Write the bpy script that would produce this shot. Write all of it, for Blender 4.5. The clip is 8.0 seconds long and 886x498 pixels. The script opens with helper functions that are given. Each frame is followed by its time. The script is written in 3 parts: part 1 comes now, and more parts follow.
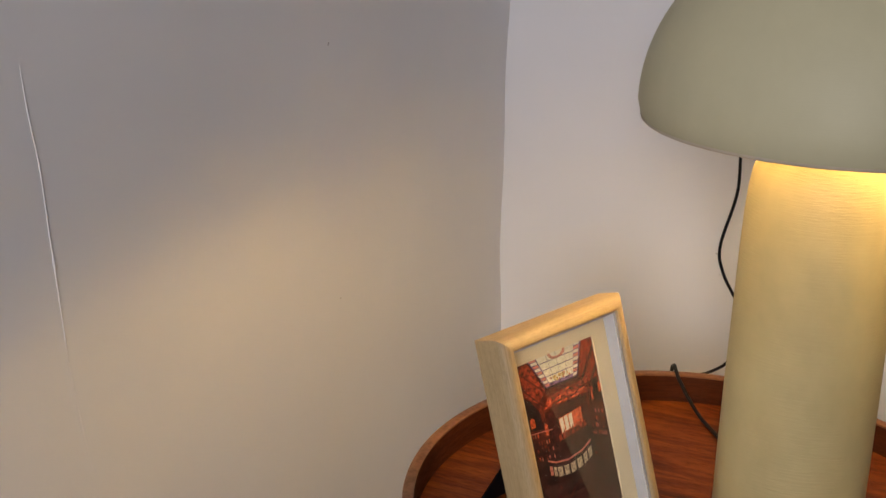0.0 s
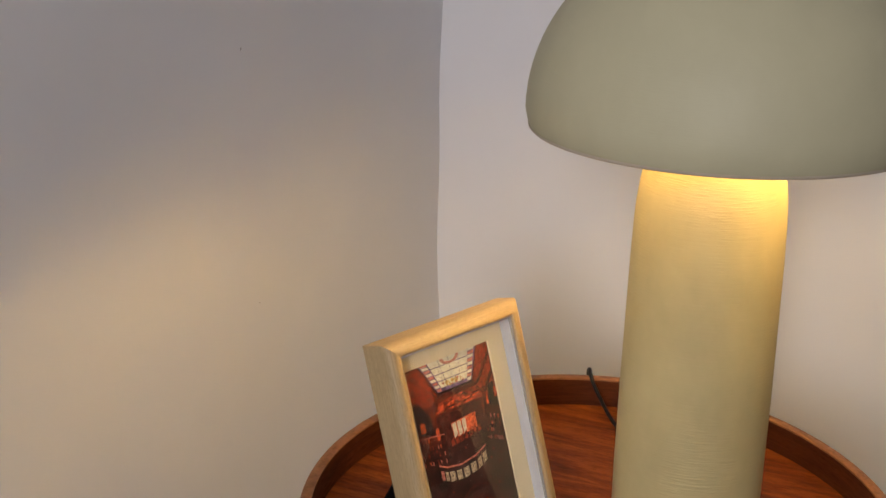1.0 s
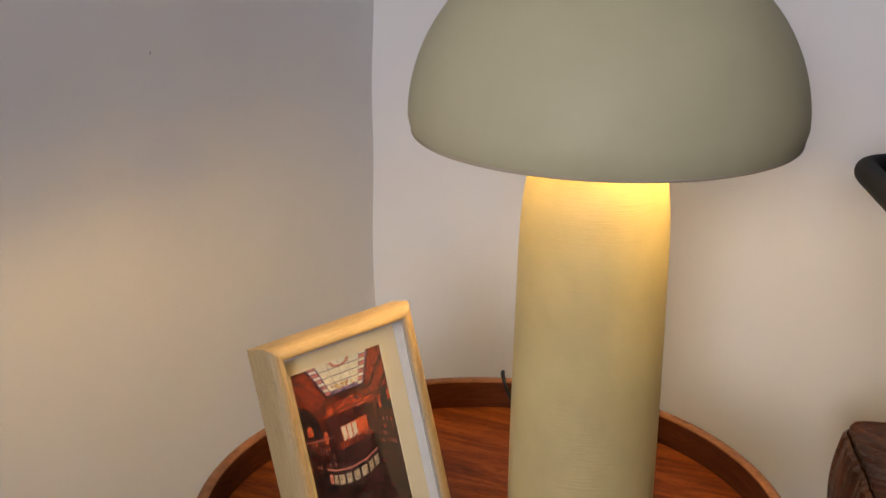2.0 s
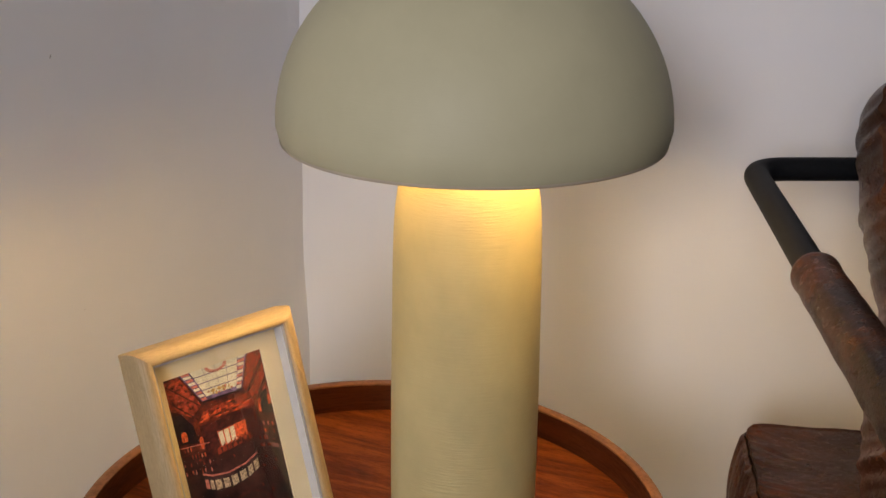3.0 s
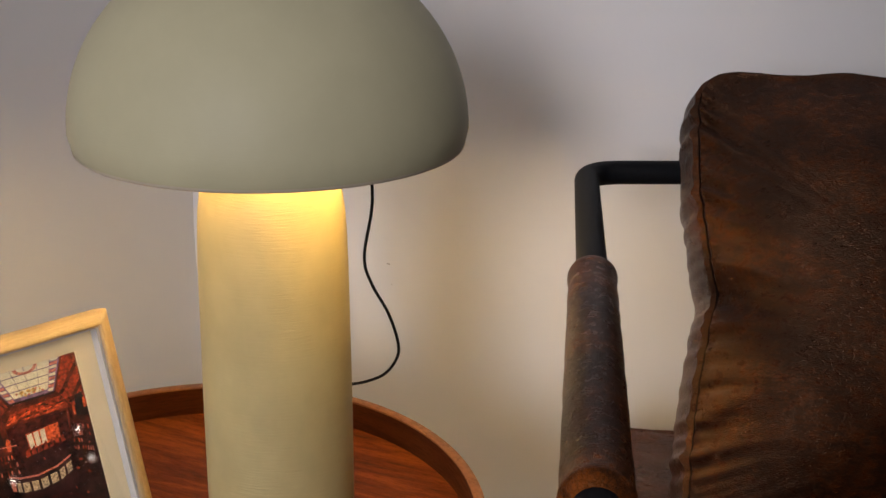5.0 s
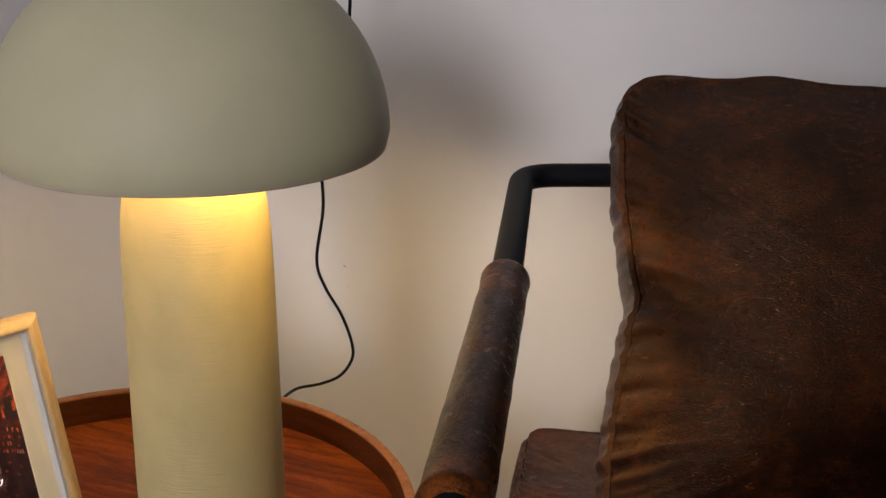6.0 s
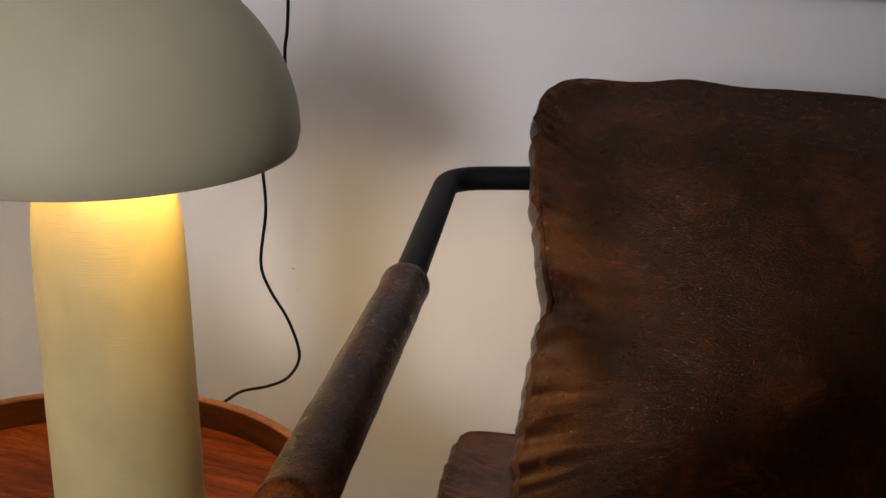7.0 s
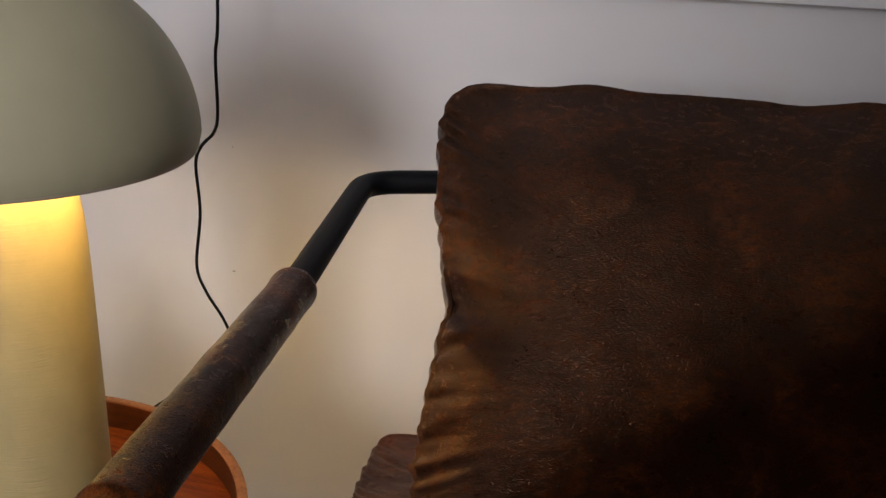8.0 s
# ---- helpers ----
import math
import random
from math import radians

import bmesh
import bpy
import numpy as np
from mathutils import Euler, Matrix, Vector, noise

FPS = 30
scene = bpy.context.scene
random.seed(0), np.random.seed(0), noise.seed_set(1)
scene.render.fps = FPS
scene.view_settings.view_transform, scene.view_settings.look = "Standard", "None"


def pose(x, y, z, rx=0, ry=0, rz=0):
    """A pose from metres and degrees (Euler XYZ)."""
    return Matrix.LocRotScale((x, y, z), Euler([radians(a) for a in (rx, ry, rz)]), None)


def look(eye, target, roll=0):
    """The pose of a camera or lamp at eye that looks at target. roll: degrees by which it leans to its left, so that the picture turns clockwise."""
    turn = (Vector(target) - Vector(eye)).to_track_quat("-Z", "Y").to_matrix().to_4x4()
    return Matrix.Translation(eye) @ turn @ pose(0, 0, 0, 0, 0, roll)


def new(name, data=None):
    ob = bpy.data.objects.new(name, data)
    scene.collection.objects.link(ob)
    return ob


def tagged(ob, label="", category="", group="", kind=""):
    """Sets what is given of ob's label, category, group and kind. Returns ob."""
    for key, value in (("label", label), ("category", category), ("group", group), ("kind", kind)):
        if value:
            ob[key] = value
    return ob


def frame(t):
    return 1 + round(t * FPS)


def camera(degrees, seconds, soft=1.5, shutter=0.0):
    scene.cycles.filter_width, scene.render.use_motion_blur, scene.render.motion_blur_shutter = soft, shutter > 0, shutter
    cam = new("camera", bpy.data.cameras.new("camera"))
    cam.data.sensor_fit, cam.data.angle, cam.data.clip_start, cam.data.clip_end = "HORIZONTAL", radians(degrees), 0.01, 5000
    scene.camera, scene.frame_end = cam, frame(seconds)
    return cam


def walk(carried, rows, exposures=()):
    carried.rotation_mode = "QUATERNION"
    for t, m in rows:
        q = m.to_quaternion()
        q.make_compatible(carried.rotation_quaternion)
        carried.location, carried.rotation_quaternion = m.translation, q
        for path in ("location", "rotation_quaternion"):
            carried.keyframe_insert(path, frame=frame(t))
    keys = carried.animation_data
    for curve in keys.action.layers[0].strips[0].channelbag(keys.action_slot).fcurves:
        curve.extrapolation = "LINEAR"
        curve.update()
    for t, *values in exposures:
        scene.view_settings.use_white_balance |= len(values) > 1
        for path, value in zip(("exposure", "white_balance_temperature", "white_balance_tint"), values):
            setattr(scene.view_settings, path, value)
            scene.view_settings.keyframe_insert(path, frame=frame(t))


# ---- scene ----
# Camera and its path: a slow slide to the right past a lamp in the corner of a room.
cam = camera(43.3, 8.0)
ROWS = [  # seconds, x, y, z, pitch from straight down, heading, roll
    (0.0, 0.0901, -0.9095, 0.9923, 70.989, 25.183, 0.484),
    (0.5, 0.1225, -0.8950, 0.9928, 71.119, 24.855, 0.602),
    (1.0, 0.1628, -0.8756, 0.9962, 71.084, 24.565, 0.587),
    (2.5, 0.2826, -0.8236, 1.0015, 71.224, 23.823, 0.588),
    (3.0, 0.3294, -0.8019, 1.0064, 71.062, 23.657, 0.632),
    (3.5, 0.3717, -0.7836, 1.0072, 71.097, 23.372, 0.718),
    (4.0, 0.4093, -0.7677, 1.0076, 71.149, 23.239, 0.746),
    (4.5, 0.4392, -0.7547, 1.0082, 71.152, 23.051, 0.903),
    (6.0, 0.5242, -0.7199, 1.0134, 71.194, 22.978, 0.790),
    (6.5, 0.5537, -0.7069, 1.0144, 71.239, 22.922, 0.749),
    (7.0, 0.5876, -0.6923, 1.0160, 71.262, 22.805, 0.807),
    (7.5, 0.6220, -0.6783, 1.0202, 71.172, 22.599, 0.842),
    (8.0, 0.6589, -0.6664, 1.0213, 71.311, 22.428, 0.961),
]
walk(cam, [(t, pose(x, y, z, rx, 0, rz) @ pose(0, 0, 0, 0, 0, roll)) for t, x, y, z, rx, rz, roll in ROWS],
     exposures=[(0.0, -0.15), (3.0, -0.08), (8.0, -0.13)])

# ---- light ----
WEST, NORTH, SOUTH, EAST, HIGH = -0.526, 0.616, -2.9, 4.9, 2.5
WIN = (0.18, 0.78, 1.20, 1.95)  # the window in the south wall: x0, x1, z0, z1
world = bpy.data.worlds.new("sky")
scene.world = world
world.use_nodes = True
sky = world.node_tree.nodes.new("ShaderNodeTexSky")
sky.sky_type, sky.sun_disc, sky.sun_elevation, sky.sun_rotation = "NISHITA", False, radians(35), radians(60)
world.node_tree.links.new(sky.outputs[0], world.node_tree.nodes["Background"].inputs[0])
world.node_tree.nodes["Background"].inputs[1].default_value = 0.1


def lamp(name, kind, power, colour, m):
    data = bpy.data.lights.new(name, kind)
    data.energy, data.color = power, colour
    ob = new(name, data)
    ob.matrix_world = m
    return data


daylight = lamp("window_daylight", "AREA", 50.0, (0.975, 0.94, 1.0),
                look(((WIN[0] + WIN[1]) / 2, SOUTH + 0.02, (WIN[2] + WIN[3]) / 2), (0.3, 0.6, 1.15)))
daylight.shape, daylight.size, daylight.size_y = "RECTANGLE", WIN[1] - WIN[0], WIN[3] - WIN[2]
BULBS = [(-0.046, 0.062, 0.845), (-0.012, 0.016, 0.848), (0.092, -0.022, 0.846)]
LAMP_COLOUR = (1.0, 0.64, 0.24)
for at, power in zip(BULBS, (1.35, 1.3, 0.66)):
    lamp("bulb_light", "POINT", power, LAMP_COLOUR, Matrix.Translation(at)).shadow_soft_size = 0.012
    # each bulb shines mostly downwards, out of its socket
    down = lamp("bulb_downlight", "AREA", power * 0.32, LAMP_COLOUR, Matrix.Translation(at))
    down.shape, down.size = "DISK", 0.022


# ---- materials ----
def material(name, rough=0.5, metal=0.0):
    mat = bpy.data.materials.new(name)
    mat.use_nodes = True
    nodes, links = mat.node_tree.nodes, mat.node_tree.links
    bsdf = nodes["Principled BSDF"]
    bsdf.inputs["Roughness"].default_value = rough
    bsdf.inputs["Metallic"].default_value = metal
    return mat, nodes, links, bsdf


def coords(nodes, links, scale=(1, 1, 1), turn=(0, 0, 0)):
    tc, mp = nodes.new("ShaderNodeTexCoord"), nodes.new("ShaderNodeMapping")
    links.new(tc.outputs["Object"], mp.inputs[0])
    mp.inputs["Scale"].default_value = scale
    mp.inputs["Rotation"].default_value = [radians(a) for a in turn]
    return mp.outputs[0]


def noise_tex(nodes, links, vec, scale, detail=4.0, rough=0.55, distort=0.0):
    n = nodes.new("ShaderNodeTexNoise")
    n.inputs["Scale"].default_value, n.inputs["Detail"].default_value = scale, detail
    n.inputs["Roughness"].default_value, n.inputs["Distortion"].default_value = rough, distort
    links.new(vec, n.inputs["Vector"])
    return n.outputs["Fac"]


def ramp(nodes, links, fac, stops):
    r = nodes.new("ShaderNodeValToRGB")
    while len(r.color_ramp.elements) < len(stops):
        r.color_ramp.elements.new(0.5)
    for e, (p, c) in zip(r.color_ramp.elements, stops):
        e.position, e.color = p, (*c, 1) if len(c) == 3 else (c[0], c[0], c[0], 1)
    links.new(fac, r.inputs[0])
    return r.outputs[0]


def mixed(nodes, links, fac, a, b, blend="MIX"):
    m = nodes.new("ShaderNodeMix")
    m.data_type, m.blend_type = "RGBA", blend
    for sock, v in ((m.inputs[0], fac), (m.inputs[6], a), (m.inputs[7], b)):
        if isinstance(v, (int, float)):
            sock.default_value = v
        elif isinstance(v, tuple):
            sock.default_value = (*v, 1)
        else:
            links.new(v, sock)
    return m.outputs[2]


def bump(nodes, links, bsdf, height, strength, dist, before=None):
    b = nodes.new("ShaderNodeBump")
    b.inputs["Strength"].default_value, b.inputs["Distance"].default_value = strength, dist
    links.new(height, b.inputs["Height"])
    if before:
        links.new(before, b.inputs["Normal"])
    links.new(b.outputs[0], bsdf.inputs["Normal"])
    return b.outputs[0]


def plain(name, colour, rough=0.5, metal=0.0, vary=0.12, scale=40.0, gloss=0.5):
    mat, nodes, links, bsdf = material(name, rough, metal)
    vec = coords(nodes, links)
    n = noise_tex(nodes, links, vec, scale)
    lo, hi = tuple(c * (1 - vary) for c in colour), tuple(min(1, c * (1 + vary)) for c in colour)
    links.new(ramp(nodes, links, n, [(0.3, lo), (0.7, hi)]), bsdf.inputs["Base Color"])
    bsdf.inputs["Specular IOR Level"].default_value = gloss
    return mat


def paint_material(name, colour):
    """Matt wall paint: roller stipple, broad unevenness, faint scuffs."""
    mat, nodes, links, bsdf = material(name, 0.62)
    vec = coords(nodes, links)
    broad = noise_tex(nodes, links, vec, 2.6, 3.0)
    fine = noise_tex(nodes, links, vec, 190.0, 3.0)
    lo, hi = tuple(c * 0.965 for c in colour), tuple(min(1, c * 1.03) for c in colour)
    base = ramp(nodes, links, broad, [(0.3, lo), (0.7, hi)])
    scuff = ramp(nodes, links, noise_tex(nodes, links, coords(nodes, links, (1, 1, 0.25)), 9.0, 6.0, 0.6), [(0.60, (0.0,)), (0.80, (0.10,))])
    links.new(mixed(nodes, links, scuff, base, tuple(c * 0.8 for c in colour)), bsdf.inputs["Base Color"])
    first = bump(nodes, links, bsdf, broad, 0.25, 0.006)
    bump(nodes, links, bsdf, fine, 0.10, 0.0006, first)
    return mat


def wood_material(name, dark, mid, light, stretch, turn=(0, 0, 0), rough=0.4, fine=1.0, gloss=0.4):
    """Straight-grained wood: long growth bands, pores along the grain."""
    mat, nodes, links, bsdf = material(name, rough)
    vec = coords(nodes, links, stretch, turn)
    bands = noise_tex(nodes, links, vec, 9.0 * fine, 5.0, 0.6, 0.6)
    pores = noise_tex(nodes, links, vec, 70.0 * fine, 4.0, 0.7)
    base = ramp(nodes, links, bands, [(0.28, dark), (0.48, mid), (0.72, light)])
    pore = ramp(nodes, links, pores, [(0.36, (0.55,)), (0.52, (1.0,))])
    links.new(mixed(nodes, links, 0.75, base, pore, "MULTIPLY"), bsdf.inputs["Base Color"])
    links.new(ramp(nodes, links, pores, [(0.3, (rough + 0.18,)), (0.6, (rough,))]), bsdf.inputs["Roughness"])
    bsdf.inputs["Specular IOR Level"].default_value = gloss
    bump(nodes, links, bsdf, pores, 0.12, 0.0006)
    return mat


def leather_material(name, dark, mid, light, grain=(0.38, 1.25, 1), shine=0.36, tint=(1.0, 0.57, 0.34)):
    """Waxed, rubbed leather: cloudy dark stains, rubbed spots, fine creases across."""
    mat, nodes, links, bsdf = material(name, 0.45)
    vec = coords(nodes, links)
    cloud = noise_tex(nodes, links, vec, 13.0, 9.0, 0.68, 0.4)
    blot = noise_tex(nodes, links, coords(nodes, links, tuple(0.5 + g * 0.6 for g in grain)), 120.0, 8.0, 0.74, 0.15)
    base = ramp(nodes, links, cloud, [(0.30, dark), (0.48, mid), (0.70, light)])
    stain = ramp(nodes, links, blot, [(0.40, (0.85,)), (0.58, (0.0,))])
    worn = mixed(nodes, links, stain, base, (0.011, 0.0055, 0.0034))
    crease = nodes.new("ShaderNodeTexVoronoi")
    crease.feature = "DISTANCE_TO_EDGE"
    crease.inputs["Scale"].default_value = 640.0
    links.new(coords(nodes, links, grain), crease.inputs["Vector"])
    lines = ramp(nodes, links, crease.outputs["Distance"], [(0.0, (0.0,)), (0.22, (1.0,))])
    # a net of crease lines is darker, more so in some patches
    web = nodes.new("ShaderNodeTexVoronoi")
    web.feature = "DISTANCE_TO_EDGE"
    web.inputs["Scale"].default_value = 230.0
    bend = nodes.new("ShaderNodeMix")
    bend.data_type, bend.inputs[0].default_value = "VECTOR", 0.012
    links.new(coords(nodes, links, grain), bend.inputs[4])
    warp = nodes.new("ShaderNodeTexNoise")
    warp.inputs["Scale"].default_value = 60.0
    links.new(vec, warp.inputs["Vector"])
    links.new(warp.outputs["Color"], bend.inputs[5])
    links.new(bend.outputs[1], web.inputs["Vector"])
    crackle = ramp(nodes, links, web.outputs["Distance"], [(0.0, (0.30,)), (0.16, (1.0,))])
    some = ramp(nodes, links, noise_tex(nodes, links, vec, 21.0, 5.0, 0.6), [(0.40, (0.15,)), (0.62, (0.9,))])
    links.new(mixed(nodes, links, some, worn, mixed(nodes, links, 1.0, worn, crackle, "MULTIPLY")), bsdf.inputs["Base Color"])
    links.new(ramp(nodes, links, blot, [(0.35, (0.38,)), (0.65, (0.23,))]), bsdf.inputs["Roughness"])
    bsdf.inputs["Specular IOR Level"].default_value = shine
    bsdf.inputs["Specular Tint"].default_value = (*tint, 1)
    first = bump(nodes, links, bsdf, cloud, 0.20, 0.003)
    second = bump(nodes, links, bsdf, blot, 0.20, 0.0014, first)
    bump(nodes, links, bsdf, lines, 0.36, 0.0006, second)
    return mat


def lacquer_material(name, colour, band, relief, mottle):
    """Soft matt lacquer with fine level ribs that come and go, and a cloudy tone."""
    mat, nodes, links, bsdf = material(name, 0.55)
    lines = noise_tex(nodes, links, coords(nodes, links, (1, 1, 11)), band, 3.0, 0.55)
    cloud = noise_tex(nodes, links, coords(nodes, links, (1, 1, 0.7)), 17.0, 4.0, 0.6)
    broad = noise_tex(nodes, links, coords(nodes, links, (1, 1, 0.6)), 9.0, 3.0)
    lo, hi = tuple(c * (1 - mottle) for c in colour), tuple(c * (1 + mottle) for c in colour)
    links.new(ramp(nodes, links, cloud, [(0.32, lo), (0.68, hi)]), bsdf.inputs["Base Color"])
    bsdf.inputs["Specular IOR Level"].default_value = 0.35
    where = ramp(nodes, links, broad, [(0.38, (0.25,)), (0.62, (1.0,))])
    bump(nodes, links, bsdf, mixed(nodes, links, where, (0.5, 0.5, 0.5), lines), relief, 0.0012)
    return mat


def glow_material(name, colour, strength):
    mat, nodes, links, bsdf = material(name, 0.4)
    bsdf.inputs["Base Color"].default_value = (0.9, 0.85, 0.75, 1)
    bsdf.inputs["Emission Color"].default_value = (*colour, 1)
    bsdf.inputs["Emission Strength"].default_value = strength
    return mat


def glass_material(name):
    mat, nodes, links, bsdf = material(name, 0.02)
    bsdf.inputs["Base Color"].default_value = (0.98, 0.99, 0.98, 1)
    bsdf.inputs["Transmission Weight"].default_value = 1.0
    bsdf.inputs["IOR"].default_value = 1.45
    return mat


PAINT = paint_material("wall_paint", (0.745, 0.735, 0.73))
CHARCOAL = paint_material("charcoal_paint", (0.050, 0.048, 0.047))
CEILING = paint_material("ceiling_paint", (0.58, 0.57, 0.565))
FLOORWOOD = wood_material("floor_wood", (0.05, 0.028, 0.017), (0.085, 0.048, 0.027), (0.12, 0.07, 0.04), (0.4, 6, 6))
WALNUT = wood_material("walnut_veneer", (0.036, 0.0085, 0.0024), (0.125, 0.0265, 0.0048), (0.23, 0.060, 0.0105), (1.1, 9, 9), rough=0.42, gloss=0.12)
WALNUT_RIM = wood_material("walnut_rim", (0.030, 0.0082, 0.0025), (0.056, 0.0142, 0.004), (0.082, 0.0225, 0.006), (1.2, 1.2, 12), rough=0.45, gloss=0.12)
WALNUT_EDGE = wood_material("walnut_edge", (0.15, 0.060, 0.020), (0.21, 0.084, 0.028), (0.25, 0.105, 0.037), (3, 3, 12), rough=0.42)
PINE_U = wood_material("frame_wood_across", (0.33, 0.230, 0.110), (0.395, 0.284, 0.140), (0.45, 0.330, 0.172), (1.4, 30, 30), rough=0.42, fine=2.0)
PINE_V = wood_material("frame_wood_upright", (0.33, 0.230, 0.110), (0.395, 0.284, 0.140), (0.45, 0.330, 0.172), (30, 1.4, 30), rough=0.42, fine=2.0)
SHADE = lacquer_material("shade_lacquer", (0.412, 0.382, 0.245), 90.0, 0.08, 0.04)
COLUMN = lacquer_material("column_lacquer", (0.480, 0.398, 0.188), 54.0, 0.45, 0.09)
LIP = plain("shade_lip_lacquer", (0.46, 0.40, 0.30), 0.5, vary=0.06)
SHADE_IN = plain("shade_inside_white", (0.86, 0.82, 0.72), 0.5, vary=0.02)
LEATHER = leather_material("brown_leather", (0.0070, 0.0028, 0.0017), (0.036, 0.0096, 0.0030), (0.128, 0.033, 0.0070))
SLEEVE = leather_material("sleeve_leather", (0.005, 0.0020, 0.0012), (0.042, 0.0115, 0.0030), (0.200, 0.052, 0.0090), (1, 0.8, 1), 0.15, (1.0, 0.50, 0.22))
THREAD = plain("dark_thread", (0.008, 0.005, 0.004), 1.0, gloss=0.0)
STEEL = plain("black_powder_coat", (0.006, 0.0065, 0.008), 0.58, vary=0.2, scale=300.0, gloss=0.10)
RUBBER = plain("black_rubber", (0.007, 0.007, 0.007), 0.5, gloss=0.15)
MATBOARD = plain("cream_mat_board", (0.50, 0.405, 0.25), 0.85, vary=0.03)
LINER = plain("white_liner", (0.31, 0.30, 0.30), 0.8, vary=0.03)
WHITE = plain("white_lacquer", (0.80, 0.80, 0.80), 0.4, vary=0.02)
CAULK = plain("white_caulk", (0.75, 0.735, 0.725), 0.55, vary=0.03)
CHIP = plain("plaster_chip", (0.40, 0.375, 0.35), 0.9)
GLASS = glass_material("clear_glass")
GLOW = glow_material("bulb_glass", (1.0, 0.72, 0.38), 22.0)
SPOT_GLOW = glow_material("wall_light_lens", (1.0, 0.93, 0.84), 40.0)
BRASS = plain("brass_fitting", (0.55, 0.42, 0.20), 0.35, 1.0, vary=0.08)


# ---- building helpers ----
def part(name, bm, mat, parent=None, label="", smooth=True):
    """Links a bmesh as one mesh object, under a thing or a part where one is given."""
    me = bpy.data.meshes.new(name)
    bmesh.ops.recalc_face_normals(bm, faces=bm.faces)
    for f in bm.faces:
        f.smooth = smooth
    for e in bm.edges:
        if len(e.link_faces) == 2 and e.calc_face_angle(0.0) > 0.9:
            e.smooth = False
    bm.to_mesh(me)
    bm.free()
    me.materials.append(mat)
    ob = new(name, me)
    if parent:
        ob.parent = parent
    if label:
        tagged(ob, label)
    return ob


def empty(name, m=Matrix.Identity(4)):
    ob = new(name)
    ob.matrix_world = m
    ob.empty_display_size = 0.05
    return ob


def box(x0, x1, y0, y1, z0, z1, bevel=0.0, bm=None):
    bm = bm or bmesh.new()
    made = bmesh.ops.create_cube(bm, size=1)["verts"]
    bmesh.ops.transform(bm, verts=made, matrix=Matrix.Translation(((x0 + x1) / 2, (y0 + y1) / 2, (z0 + z1) / 2)) @ Matrix.Diagonal((x1 - x0, y1 - y0, z1 - z0, 1)))
    if bevel:
        bmesh.ops.bevel(bm, geom=list({e for v in made for e in v.link_edges}), offset=bevel, segments=2, affect="EDGES", profile=0.6)
    return bm


def lathe(profile, steps=96):
    """A solid of revolution about z from (radius, height) pairs."""
    bm = bmesh.new()
    rings = []
    for r, z in profile:
        if r < 1e-6:
            rings.append([bm.verts.new((0, 0, z))])
        else:
            rings.append([bm.verts.new((r * math.cos(2 * math.pi * k / steps), r * math.sin(2 * math.pi * k / steps), z)) for k in range(steps)])
    for a, b in zip(rings, rings[1:]):
        for k in range(steps):
            j = (k + 1) % steps
            if len(a) == 1:
                bm.faces.new((a[0], b[j], b[k]))
            elif len(b) == 1:
                bm.faces.new((a[k], a[j], b[0]))
            else:
                bm.faces.new((a[k], a[j], b[j], b[k]))
    return bm


def rounded(points, radius, steps=8):
    """A polyline with its inner corners rounded off."""
    pts = [Vector(p) for p in points]
    out = [pts[0]]
    for a, b, c in zip(pts, pts[1:], pts[2:]):
        d = min(radius, (a - b).length * 0.49, (c - b).length * 0.49)
        p, q = b + (a - b).normalized() * d, b + (c - b).normalized() * d
        out += [p.lerp(b, s).lerp(b.lerp(q, s), s) for s in (k / steps for k in range(steps + 1))]
    return out + [pts[-1]]


def smooth_line(points, steps=10):
    """A Catmull-Rom line through the points."""
    p = [Vector(v) for v in points]
    p = [p[0] * 2 - p[1]] + p + [p[-1] * 2 - p[-2]]
    out = []
    for a, b, c, d in zip(p, p[1:], p[2:], p[3:]):
        for k in range(steps):
            s = k / steps
            out.append(0.5 * ((2 * b) + (c - a) * s + (2 * a - 5 * b + 4 * c - d) * s * s + (3 * b - a - 3 * c + d) * s ** 3))
    return out + [p[-2]]


def tube(path, radius, sides=14, shape=None, caps=True):
    """A tube along a path; shape(i, n, k) may vary its radius."""
    bm = bmesh.new()
    path = [Vector(p) for p in path]
    n = len(path)
    up = Vector((0.13, 0.21, 0.97)).normalized()
    rings = []
    side = None
    for i, p in enumerate(path):
        along = (path[min(i + 1, n - 1)] - path[max(i - 1, 0)]).normalized()
        side = along.cross(up).normalized() if side is None else (side - along * side.dot(along)).normalized()
        other = along.cross(side)
        ring = []
        for k in range(sides):
            a = 2 * math.pi * k / sides
            r = radius * (shape(i / (n - 1), a) if shape else 1.0)
            ring.append(bm.verts.new(p + side * (r * math.cos(a)) + other * (r * math.sin(a))))
        rings.append(ring)
    for a, b in zip(rings, rings[1:]):
        for k in range(sides):
            j = (k + 1) % sides
            bm.faces.new((a[k], a[j], b[j], b[k]))
    if caps:
        bm.faces.new(rings[0][::-1])
        bm.faces.new(rings[-1])
    return bm


# ---- the room ----
def structure(name, bm, mat, label, category):
    return tagged(part(name, bm, mat, smooth=False), label, category, kind="structure")


